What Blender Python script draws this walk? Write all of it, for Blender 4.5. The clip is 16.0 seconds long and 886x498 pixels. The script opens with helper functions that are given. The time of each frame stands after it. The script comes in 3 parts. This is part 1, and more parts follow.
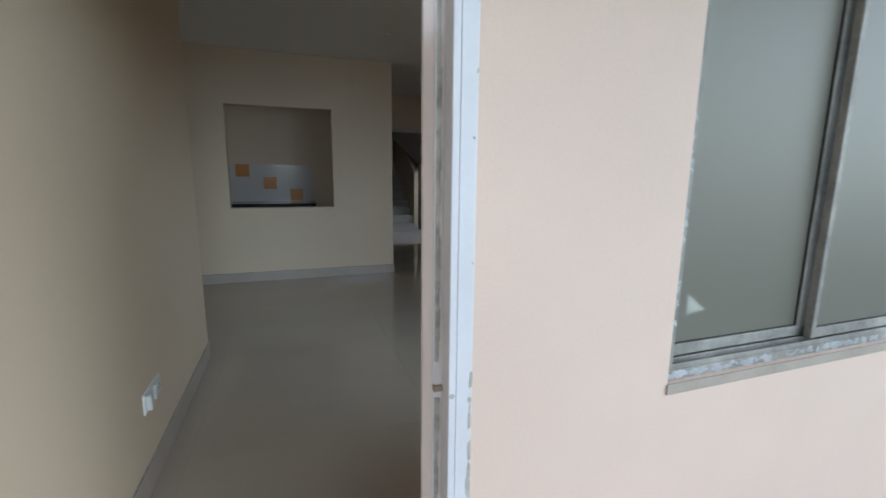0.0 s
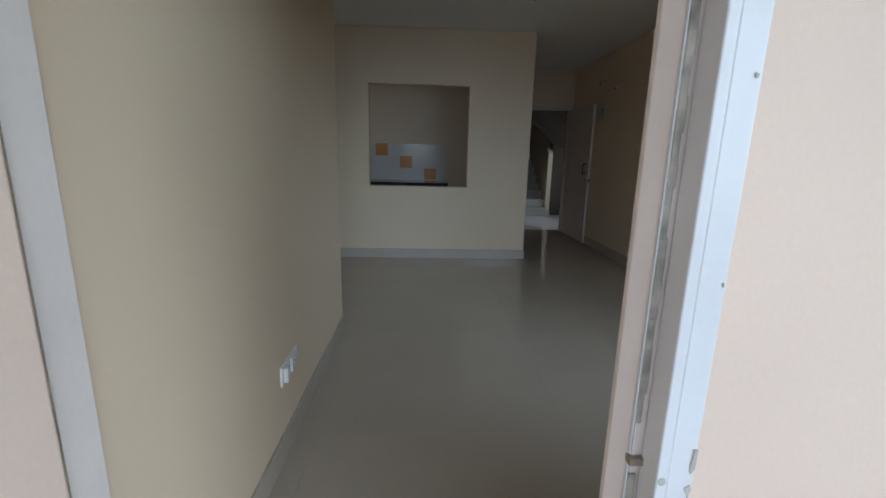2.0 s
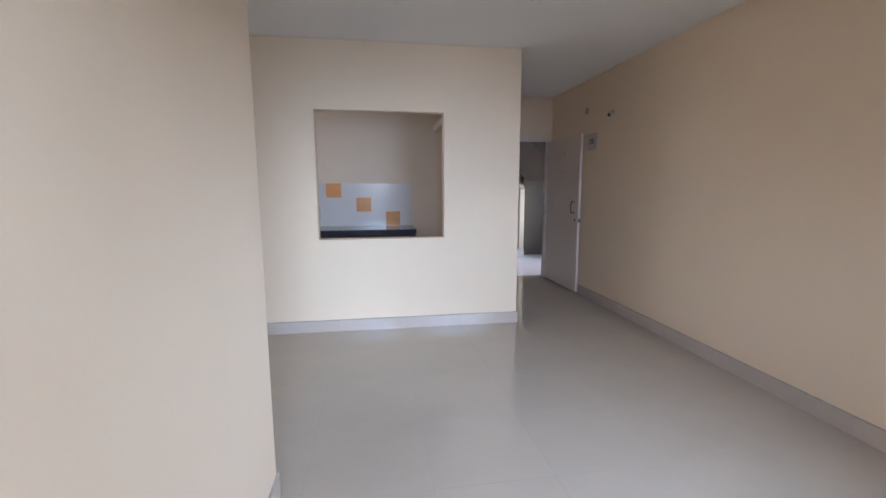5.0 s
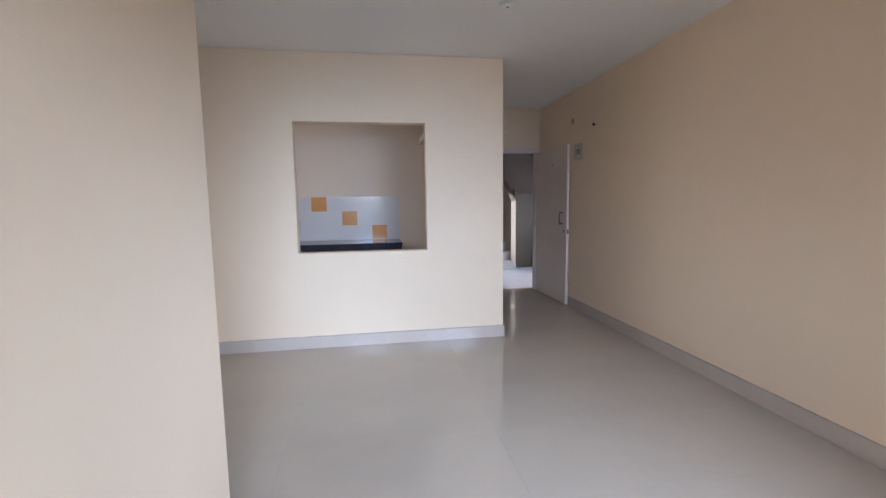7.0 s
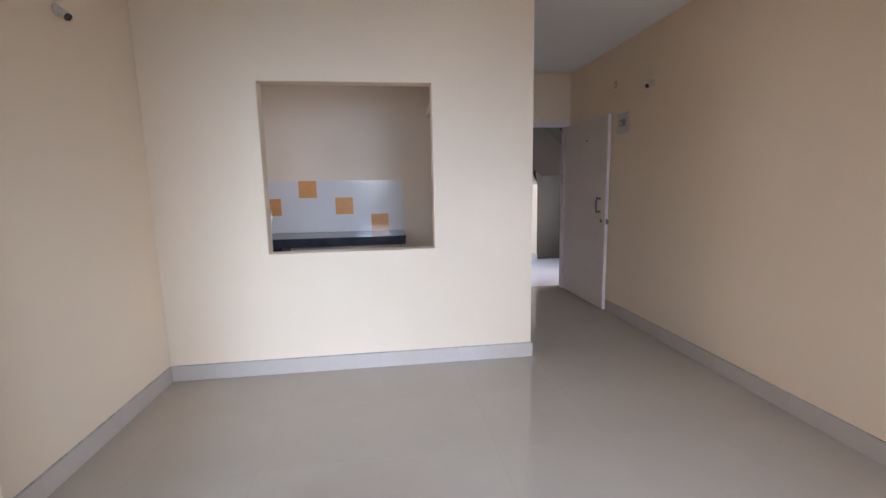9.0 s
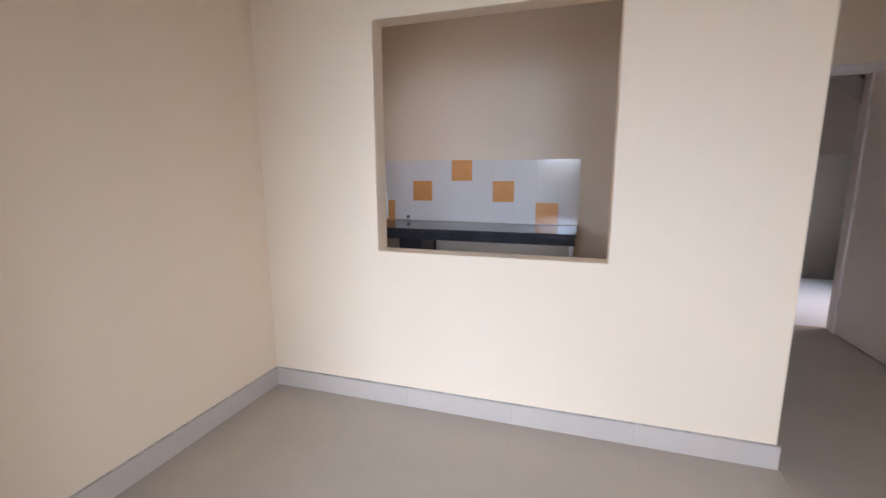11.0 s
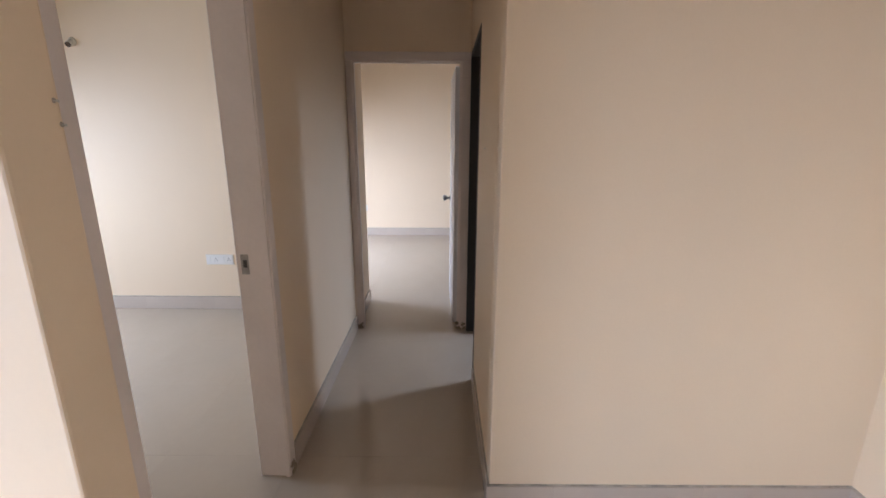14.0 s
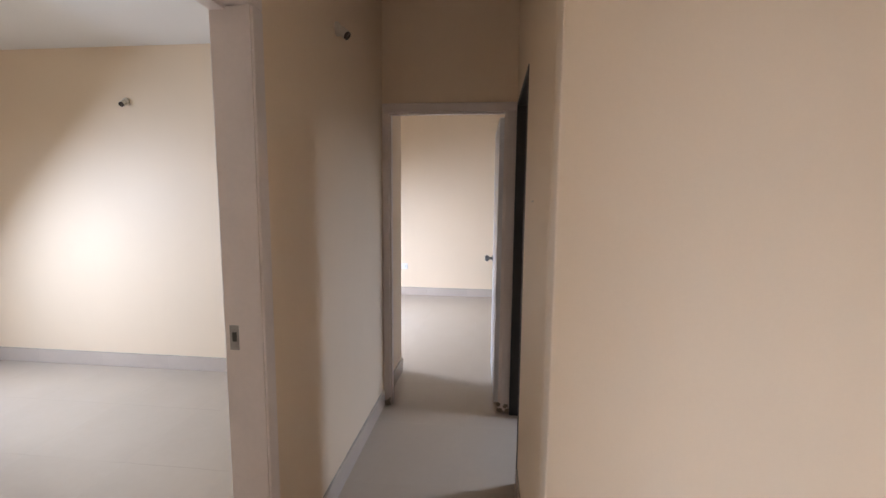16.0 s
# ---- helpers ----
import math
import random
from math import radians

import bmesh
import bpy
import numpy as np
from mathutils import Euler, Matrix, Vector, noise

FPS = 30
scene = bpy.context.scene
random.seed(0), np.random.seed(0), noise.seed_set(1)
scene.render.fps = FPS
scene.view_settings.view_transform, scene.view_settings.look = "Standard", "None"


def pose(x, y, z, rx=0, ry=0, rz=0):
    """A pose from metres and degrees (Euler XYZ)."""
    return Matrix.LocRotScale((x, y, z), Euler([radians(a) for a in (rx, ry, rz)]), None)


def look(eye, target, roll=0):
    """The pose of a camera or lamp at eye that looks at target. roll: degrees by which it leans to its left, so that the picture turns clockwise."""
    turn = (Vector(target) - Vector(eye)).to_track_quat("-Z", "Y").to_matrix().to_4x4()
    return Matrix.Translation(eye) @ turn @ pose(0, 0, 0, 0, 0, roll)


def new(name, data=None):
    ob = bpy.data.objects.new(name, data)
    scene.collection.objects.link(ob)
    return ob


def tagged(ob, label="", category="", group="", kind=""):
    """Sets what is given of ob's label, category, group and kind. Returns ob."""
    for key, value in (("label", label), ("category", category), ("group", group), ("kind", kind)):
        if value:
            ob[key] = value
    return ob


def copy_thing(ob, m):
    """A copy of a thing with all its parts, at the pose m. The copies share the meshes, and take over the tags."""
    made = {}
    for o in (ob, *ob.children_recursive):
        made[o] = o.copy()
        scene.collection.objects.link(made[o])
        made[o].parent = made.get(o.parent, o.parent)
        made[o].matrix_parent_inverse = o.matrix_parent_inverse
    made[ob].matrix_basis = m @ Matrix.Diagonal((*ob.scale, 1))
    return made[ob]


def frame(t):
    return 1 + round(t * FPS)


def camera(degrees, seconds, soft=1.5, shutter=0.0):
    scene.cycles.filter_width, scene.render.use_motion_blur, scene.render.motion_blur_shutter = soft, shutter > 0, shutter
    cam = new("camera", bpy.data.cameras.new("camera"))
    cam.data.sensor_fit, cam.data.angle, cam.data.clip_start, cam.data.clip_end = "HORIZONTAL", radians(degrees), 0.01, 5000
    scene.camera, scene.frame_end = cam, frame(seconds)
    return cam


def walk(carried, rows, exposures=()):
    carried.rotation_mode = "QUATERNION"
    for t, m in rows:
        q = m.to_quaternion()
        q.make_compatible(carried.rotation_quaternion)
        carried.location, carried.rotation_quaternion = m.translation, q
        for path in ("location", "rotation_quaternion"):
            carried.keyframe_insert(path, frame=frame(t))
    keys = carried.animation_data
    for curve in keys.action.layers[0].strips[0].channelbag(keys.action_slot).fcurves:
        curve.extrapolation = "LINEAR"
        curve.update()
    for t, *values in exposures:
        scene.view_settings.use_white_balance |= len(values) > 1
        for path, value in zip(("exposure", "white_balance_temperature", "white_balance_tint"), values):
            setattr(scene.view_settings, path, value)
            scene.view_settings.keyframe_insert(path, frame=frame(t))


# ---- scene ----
cam = camera(91.8, 16.0, soft=1.5, shutter=0.18)
PATH = [
    (0, (-1.268, -5.618, 1.325), (-0.613, -3.76, 0.982), 0.6),
    (0.5, (-1.342, -5.59, 1.317), (-0.981, -3.655, 0.961), 1.4),
    (1, (-1.376, -5.568, 1.305), (-1.118, -3.619, 0.939), 2.6),
    (1.5, (-1.353, -5.447, 1.275), (-1.215, -3.493, 0.867), 2.1),
    (2, (-1.304, -5.336, 1.3), (-1.204, -3.386, 0.868), 1.4),
    (2.5, (-1.318, -5.146, 1.323), (-1.251, -3.195, 0.891), 1.0),
    (3, (-1.375, -4.919, 1.328), (-1.276, -2.966, 0.908), 0.8),
    (3.5, (-1.359, -4.724, 1.322), (-1.249, -2.771, 0.903), 1.3),
    (4, (-1.345, -4.479, 1.304), (-1.226, -2.522, 0.91), 0.9),
    (4.5, (-1.386, -4.26, 1.352), (-1.228, -2.304, 0.965), 0.3),
    (5, (-1.417, -4.151, 1.389), (-1.111, -2.195, 1.105), -0.1),
    (5.2, (-1.405, -4.169, 1.397), (-1.087, -2.205, 1.193), 0.1),
    (7.5, (-1.226, -3.99, 1.347), (-0.921, -2.027, 1.121), -1.2),
    (8, (-1.196, -3.743, 1.372), (-0.905, -1.78, 1.123), -1.3),
    (8.2, (-1.183, -3.637, 1.362), (-0.892, -1.675, 1.105), -1.2),
    (10.3, (-0.908, -2.45, 1.374), (-1.054, -0.483, 1.045), -1.0),
    (10.5, (-0.882, -2.363, 1.366), (-1.15, -0.408, 1.039), -0.9),
    (11, (-0.889, -2.121, 1.323), (-1.494, -0.246, 0.977), -0.2),
    (11.5, (-0.906, -1.914, 1.338), (-1.972, -0.265, 0.955), -0.6),
    (12, (-0.944, -1.747, 1.36), (-2.52, -0.6, 0.911), 0.7),
    (12.5, (-0.976, -1.678, 1.379), (-2.809, -1.068, 0.861), -0.1),
    (13, (-1.084, -1.67, 1.378), (-2.967, -1.258, 0.842), 0.6),
    (13.5, (-1.155, -1.665, 1.383), (-3.056, -1.402, 0.82), 0.5),
    (14, (-1.251, -1.649, 1.457), (-3.189, -1.648, 0.963), 0.3),
    (14.5, (-1.323, -1.622, 1.487), (-3.293, -1.709, 1.154), -0.0),
    (15, (-1.343, -1.573, 1.502), (-3.321, -1.713, 1.245), 0.4),
    (15.5, (-1.414, -1.574, 1.474), (-3.394, -1.727, 1.234), 0.8),
    (16, (-1.609, -1.621, 1.424), (-3.584, -1.832, 1.195), 0.5),
]
EXPOSURES = [(0.0, 1.3, 7850, 19), (1.0, 1.22, 7700, 18), (2.3, 1.5, 7600, 19), (2.75, 2.25, 7450, 22), (3.2, 2.8, 7300, 25), (4.0, 3.1, 7200, 27),
             (5.0, 3.32, 7150, 29), (8.0, 3.45, 7300, 30), (10.5, 3.6, 7750, 31), (12.0, 3.65, 8000, 32), (13.5, 3.7, 8100, 33),
             (14.5, 3.95, 8300, 35), (16.0, 3.9, 8350, 35)]
walk(cam, [(t, look(eye, target, roll)) for t, eye, target, roll in PATH], EXPOSURES)

# ---- world, sun, large lights ----
world = bpy.data.worlds.new("sky_world")
scene.world = world
world.use_nodes = True
wn = world.node_tree.nodes
sky = wn.new("ShaderNodeTexSky")
sky.sky_type = "NISHITA"
sky.sun_disc = False
sky.sun_elevation = radians(28)
sky.sun_rotation = radians(135)
sky.air_density, sky.dust_density, sky.ozone_density = 1.3, 1.0, 4.0
haze = wn.new("ShaderNodeHueSaturation")
haze.inputs["Saturation"].default_value = 0.45
world.node_tree.links.new(sky.outputs[0], haze.inputs["Color"])
cool = wn.new("ShaderNodeMix")
cool.data_type, cool.blend_type = "RGBA", "MULTIPLY"
cool.inputs[0].default_value = 1.0
cool.inputs[7].default_value = (0.62, 0.84, 1.05, 1.0)
world.node_tree.links.new(haze.outputs[0], cool.inputs[6])
world.node_tree.links.new(cool.outputs[2], wn["Background"].inputs[0])
wn["Background"].inputs[1].default_value = 0.11

sun_data = bpy.data.lights.new("sun", "SUN")
sun_data.energy, sun_data.angle, sun_data.color = 1.6, radians(95), (0.41, 0.70, 1.0)
sun = new("sun", sun_data)
sun.matrix_basis = look((6.5, -11.5, 5.2), (0.0, -5.0, 1.5))


def sky_light(name, centre, target, width, height, watts, colour=(0.58, 0.80, 1.0), spread=180):
    """Daylight that enters through one opening."""
    data = bpy.data.lights.new(name, "AREA")
    data.shape, data.size, data.size_y = "RECTANGLE", width, height
    data.energy, data.color = watts, colour
    data.spread = radians(spread)
    ob = new(name, data)
    ob.matrix_basis = look(centre, target)
    return ob


SKYLIGHT = (0.42, 0.69, 1.0)
sky_light("living_window_daylight", (0.19, -4.46, 1.45), (-0.40, -2.46, 0.62), 1.05, 1.05, 3.6, SKYLIGHT, 86)
sky_light("balcony_door_daylight", (-1.42, -4.78, 1.82), (-1.36, -2.78, 1.15), 0.84, 0.44, 0.50, SKYLIGHT, 60)
sky_light("bedroom_window_daylight", (-3.50, -5.46, 1.50), (-3.50, -4.26, 0.35), 0.85, 1.05, 4.3, (0.38, 0.67, 1.0), 180)
sky_light("far_bedroom_window_daylight", (-5.72, -4.60, 1.50), (-6.3, -3.4, 0.42), 0.85, 1.05, 6.6, SKYLIGHT, 110)
sky_light("lobby_daylight", (2.55, 2.95, 1.5), (1.5, 2.80, 0.0), 0.8, 1.1, 0.75, (0.85, 0.89, 0.97), 80)
# Fill lamp added to brighten the kitchen; no such window is known.
sky_light("kitchen_fill_light", (-2.92, 0.60, 2.0), (-1.0, 0.35, 0.9), 0.6, 0.45, 0.8, (0.68, 0.83, 1.0))
sky_light("bathroom_window_daylight", (-4.265, 0.10, 1.62), (-3.92, -1.6, 0.0), 0.22, 0.42, 0.75, SKYLIGHT, 96)


# ---- materials ----
def paint(name, colour, rough=0.6, fine=60.0, bump=0.06, patch=1.2, amount=0.06, spec=0.4, metal=0.0, streak=0.0, uneven=0.0):
    """A procedural surface: base colour with broad patches and fine grain, and a fine relief."""
    m = bpy.data.materials.new(name)
    m.use_nodes = True
    nt = m.node_tree
    n, link = nt.nodes, nt.links.new
    b = n["Principled BSDF"]
    tc = n.new("ShaderNodeTexCoord")
    broad = n.new("ShaderNodeTexNoise")
    broad.inputs["Scale"].default_value, broad.inputs["Detail"].default_value = patch, 5
    grain = n.new("ShaderNodeTexNoise")
    grain.inputs["Scale"].default_value, grain.inputs["Detail"].default_value = fine, 3
    link(tc.outputs["Object"], broad.inputs["Vector"])
    link(tc.outputs["Object"], grain.inputs["Vector"])
    mixed = n.new("ShaderNodeMath")
    mixed.operation = "MULTIPLY_ADD"
    mixed.inputs[1].default_value = 0.3
    link(grain.outputs["Fac"], mixed.inputs[0])
    link(broad.outputs["Fac"], mixed.inputs[2])
    value = mixed.outputs[0]
    if streak:
        mp = n.new("ShaderNodeMapping")
        mp.inputs["Scale"].default_value = (9, 9, 0.5)
        link(tc.outputs["Object"], mp.inputs["Vector"])
        drip = n.new("ShaderNodeTexNoise")
        drip.inputs["Scale"].default_value, drip.inputs["Detail"].default_value = 1.0, 4
        link(mp.outputs[0], drip.inputs["Vector"])
        more = n.new("ShaderNodeMath")
        more.operation = "MULTIPLY_ADD"
        more.inputs[1].default_value = streak
        link(drip.outputs["Fac"], more.inputs[0])
        link(value, more.inputs[2])
        value = more.outputs[0]
    ramp = n.new("ShaderNodeValToRGB")
    lo = [max(0, c * (1 - amount)) for c in colour]
    hi = [min(1, c * (1 + amount)) for c in colour]
    ramp.color_ramp.elements[0].position, ramp.color_ramp.elements[1].position = 0.4, 0.95 + streak
    ramp.color_ramp.elements[0].color, ramp.color_ramp.elements[1].color = (*lo, 1), (*hi, 1)
    link(value, ramp.inputs[0])
    link(ramp.outputs[0], b.inputs["Base Color"])
    b.inputs["Roughness"].default_value = rough
    b.inputs["Metallic"].default_value = metal
    b.inputs["Specular IOR Level"].default_value = spec
    if bump:
        bp = n.new("ShaderNodeBump")
        bp.inputs["Strength"].default_value, bp.inputs["Distance"].default_value = bump, 0.01
        link(mixed.outputs[0], bp.inputs["Height"])
        link(bp.outputs[0], b.inputs["Normal"])
        if uneven:
            hollow = n.new("ShaderNodeTexNoise")
            hollow.inputs["Scale"].default_value, hollow.inputs["Detail"].default_value = 2.6, 2
            stretch = n.new("ShaderNodeMapping")
            stretch.inputs["Scale"].default_value = (1.0, 1.0, 0.6)
            link(tc.outputs["Object"], stretch.inputs["Vector"])
            link(stretch.outputs[0], hollow.inputs["Vector"])
            trowel = n.new("ShaderNodeBump")
            trowel.inputs["Strength"].default_value, trowel.inputs["Distance"].default_value = uneven, 0.06
            link(hollow.outputs["Fac"], trowel.inputs["Height"])
            link(trowel.outputs[0], bp.inputs["Normal"])
    return m


CREAM = paint("cream_wall_paint", (0.86, 0.675, 0.50), 0.55, 90, 0.05, 0.9, 0.035, streak=0.15, uneven=0.17)
CEILING = paint("white_ceiling_paint", (0.82, 0.80, 0.77), 0.8, 70, 0.05, 0.8, 0.03)
OUTSIDE = paint("pinkish_exterior_paint", (0.80, 0.59, 0.485), 0.7, 120, 0.12, 1.0, 0.07, uneven=0.08)
KITCHEN_PAINT = paint("beige_kitchen_paint", (0.70, 0.585, 0.465), 0.6, 90, 0.05, 0.9, 0.04)
FLOOR_TILE = paint("cream_vitrified_tile", (0.475, 0.385, 0.31), 0.075, 25, 0.004, 2.0, 0.04, spec=0.6)
GROUT = paint("beige_grout", (0.42, 0.34, 0.275), 0.8, 80, 0.1)
SKIRT = paint("grey_skirting_tile", (0.56, 0.465, 0.395), 0.19, 40, 0.01, 3.0, 0.05)
FRAME_PAINT = paint("lilac_grey_frame_paint", (0.77, 0.665, 0.62), 0.4, 60, 0.06, 4.0, 0.07)
LEAF_PAINT = paint("greyish_door_paint", (0.76, 0.64, 0.56), 0.38, 50, 0.03, 2.0, 0.05)
WHITE_PAINT = paint("white_frame_enamel", (0.70, 0.685, 0.70), 0.35, 60, 0.08, 5.0, 0.05)
WORN = paint("bare_worn_wood", (0.30, 0.23, 0.17), 0.8, 50, 0.3, 8.0, 0.4)
SEALANT = paint("dirty_sealant", (0.42, 0.37, 0.31), 0.7, 60, 0.5, 22.0, 0.5)
DARK = paint("dark_brown_door", (0.035, 0.03, 0.028), 0.5, 40, 0.05, 3.0, 0.2)
GRANITE = paint("black_granite", (0.028, 0.032, 0.042), 0.12, 220, 0.0, 6.0, 0.4)
WHITE_TILE = paint("white_glazed_tile", (0.62, 0.61, 0.60), 0.12, 9, 0.03, 2.0, 0.02)
ORANGE_TILE = paint("orange_glazed_tile", (0.66, 0.30, 0.115), 0.15, 60, 0.02, 6.0, 0.15)
PLASTIC = paint("white_plastic", (0.80, 0.79, 0.76), 0.3, 60, 0.0, 5.0, 0.02)
GREY_PLASTIC = paint("grey_plastic", (0.45, 0.43, 0.40), 0.4, 60, 0.0, 5.0, 0.05)
PANEL_PAINT = paint("pale_grey_enamel", (0.60, 0.545, 0.48), 0.45, 60, 0.02, 5.0, 0.05)
BROWN_PLASTIC = paint("brown_bakelite", (0.07, 0.04, 0.025), 0.3, 60, 0.0, 5.0, 0.1)
STEEL = paint("brushed_steel", (0.55, 0.54, 0.52), 0.38, 120, 0.02, 5.0, 0.08, metal=0.85)
KNOB = paint("dull_dark_steel", (0.20, 0.19, 0.18), 0.35, 120, 0.02, 5.0, 0.1, metal=0.8)
PLATE = paint("dull_steel_plate", (0.36, 0.33, 0.31), 0.4, 120, 0.02, 20.0, 0.2, metal=0.5)
HOLDER = paint("cream_bakelite", (0.62, 0.55, 0.46), 0.4, 60, 0.0, 5.0, 0.05)
ALUMINIUM = paint("weathered_aluminium", (0.33, 0.31, 0.28), 0.6, 60, 0.2, 9.0, 0.4, metal=0.15)
ALU_DARK = paint("dark_gasket", (0.05, 0.045, 0.04), 0.6, 60, 0.05)
RAIL = paint("grey_railing_enamel", (0.30, 0.30, 0.30), 0.4, 60, 0.05, 5.0, 0.1)
PEEL = paint("flaked_grey_primer", (0.46, 0.41, 0.37), 0.8, 60, 0.0, 12.0, 0.3)
SMEAR = paint("dried_paint_smear", (0.46, 0.46, 0.47), 0.7, 60, 0.4, 14.0, 0.2)
SILL = paint("cement_sill", (0.43, 0.36, 0.30), 0.8, 60, 0.3, 6.0, 0.15)
STAIR = paint("pale_stair_stone", (0.62, 0.58, 0.52), 0.35, 40, 0.02)
# Shade of the stair lobby is put into this near-black wall colour.
LOBBY_SHADE = paint("shade_dark_lobby_paint", (0.115, 0.085, 0.062), 0.7, 60, 0.05)
LOBBY_TILE = paint("pale_lobby_stone", (0.70, 0.70, 0.70), 0.2, 30, 0.005, 2.0, 0.05)
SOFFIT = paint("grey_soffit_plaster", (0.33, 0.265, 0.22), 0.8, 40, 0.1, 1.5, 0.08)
CONCRETE = paint("grey_cement", (0.48, 0.45, 0.42), 0.8, 40, 0.2, 1.5, 0.12)
EARTH = paint("scrub_ground", (0.11, 0.12, 0.08), 0.9, 2.0, 0.3, 0.05, 0.3)

GLASS = bpy.data.materials.new("window_glass")
GLASS.use_nodes = True
gb = GLASS.node_tree.nodes["Principled BSDF"]
gb.inputs["Base Color"].default_value = (0.225, 0.21, 0.17, 1)
gb.inputs["Roughness"].default_value = 0.42
gb.inputs["Transmission Weight"].default_value = 0.25
gb.inputs["IOR"].default_value = 1.45


# ---- helpers of this scene ----
def box(bm, lo, hi, bevel=0.0, segments=2):
    """Add a box between two corners, with rounded edges."""
    made = bmesh.ops.create_cube(bm, size=1.0)["verts"]
    size = [hi[i] - lo[i] for i in range(3)]
    mid = [(hi[i] + lo[i]) / 2 for i in range(3)]
    bmesh.ops.scale(bm, vec=size, verts=made)
    bmesh.ops.translate(bm, vec=mid, verts=made)
    if bevel:
        edges = list({e for v in made for e in v.link_edges})
        bmesh.ops.bevel(bm, geom=edges, offset=bevel, segments=segments, affect="EDGES", profile=0.5)
    return bm


def boxes(*items, bevel=0.0):
    bm = bmesh.new()
    for lo, hi in items:
        box(bm, lo, hi, bevel)
    return bm


def rod(bm, a, b, r0, r1=None, sides=16):
    """Add a round bar from a to b."""
    a, b = Vector(a), Vector(b)
    m = Matrix.Translation((a + b) / 2) @ (b - a).to_track_quat("Z", "Y").to_matrix().to_4x4()
    bmesh.ops.create_cone(bm, cap_ends=True, segments=sides, radius1=r0, radius2=r0 if r1 is None else r1,
                          depth=(b - a).length, matrix=m)
    return bm


def lathe(bm, profile, a, b, sides=20):
    """Add a turned shape: profile is (distance from a along a-b, radius)."""
    a, b = Vector(a), Vector(b)
    m = Matrix.Translation(a) @ (b - a).to_track_quat("Z", "Y").to_matrix().to_4x4()
    rings = []
    for h, r in profile:
        rings.append([bm.verts.new(m @ Vector((r * math.cos(2 * math.pi * i / sides), r * math.sin(2 * math.pi * i / sides), h)))
                      for i in range(sides)])
    for p, q in zip(rings, rings[1:]):
        for i in range(sides):
            bm.faces.new((p[i], p[(i + 1) % sides], q[(i + 1) % sides], q[i]))
    bm.faces.new(list(reversed(rings[0])))
    bm.faces.new(rings[-1])
    return bm


def part(name, bm, material, parent=None, label="", smooth=False):
    """Link a bmesh as one mesh object under a thing or under a part."""
    me = bpy.data.meshes.new(name)
    bmesh.ops.recalc_face_normals(bm, faces=bm.faces)
    bm.to_mesh(me)
    bm.free()
    me.materials.append(material)
    if smooth:
        for p in me.polygons:
            p.use_smooth = True
    ob = new(name, me)
    if parent:
        ob.parent = parent
    if label:
        ob["label"] = label
    return ob


def thing(name, m, label, category, group="", kind=""):
    ob = new(name)
    ob.empty_display_size = 0.1
    ob.matrix_basis = m
    return tagged(ob, label, category, group, kind)


def structure(name, bm, material, label, category, bevel=0.0):
    ob = tagged(part(name, bm, material), label, category, kind="structure")
    if bevel:
        mod = ob.modifiers.new("edge", "BEVEL")
        mod.width, mod.segments, mod.limit_method = bevel, 2, "ANGLE"
    return ob


def slab(lo, hi, holes=(), axis="x"):
    """A wall between two corners that runs along axis, with openings (from, to, bottom, top) right through it."""
    bm = bmesh.new()
    i = 0 if axis == "x" else 1
    j = 1 - i
    us = sorted({lo[i], hi[i], *(h[0] for h in holes), *(h[1] for h in holes)})
    zs = sorted({lo[2], hi[2], *(h[2] for h in holes), *(h[3] for h in holes)})

    def solid(a, b):
        if not (0 <= a < len(us) - 1 and 0 <= b < len(zs) - 1):
            return False
        u, z = (us[a] + us[a + 1]) / 2, (zs[b] + zs[b + 1]) / 2
        return not any(h[0] < u < h[1] and h[2] < z < h[3] for h in holes)

    def quad(points):
        vs = []
        for u, w, z in points:
            c = [0, 0, z]
            c[i], c[j] = u, w
            vs.append(bm.verts.new(c))
        bm.faces.new(vs)

    w0, w1 = lo[j], hi[j]
    for a in range(len(us) - 1):
        for b in range(len(zs) - 1):
            if not solid(a, b):
                continue
            u0, u1, z0, z1 = us[a], us[a + 1], zs[b], zs[b + 1]
            for w in (w0, w1):
                quad([(u0, w, z0), (u1, w, z0), (u1, w, z1), (u0, w, z1)])
            for da, u in ((-1, u0), (1, u1)):
                if not solid(a + da, b):
                    quad([(u, w0, z0), (u, w1, z0), (u, w1, z1), (u, w0, z1)])
            for db, z in ((-1, z0), (1, z1)):
                if not solid(a, b + db):
                    quad([(u0, w0, z), (u1, w0, z), (u1, w1, z), (u0, w1, z)])
    bmesh.ops.remove_doubles(bm, verts=bm.verts, dist=0.0005)
    bmesh.ops.recalc_face_normals(bm, faces=bm.faces)
    bmesh.ops.dissolve_limit(bm, angle_limit=0.01, verts=bm.verts, edges=bm.edges)
    return bm


# ---- plan ----
H = 2.70                 # ceiling height
RIGHT = 1.215            # living room, long wall
LEFT = -1.885            # living room, short wall with the sockets
WEST = -2.69             # dining corner
CORR_N, CORR_S = -1.458, -2.325
PIER = -2.288            # end of the short wall
END = -4.40              # door at the end of the passage
FRONT, FACE = -4.70, -4.842   # inner and outer face of the balcony wall
SIDE = -1.803            # side wall of the balcony
ENTRY = 2.107
KITCHEN = 1.795
BED_W, BED_S, BED_H = -4.80, -5.95, 2.58
BED_OUT = -5.01          # far face of the bedroom wall
FAR_W, FAR_S = -7.85, -4.95
LOBBY = 4.32

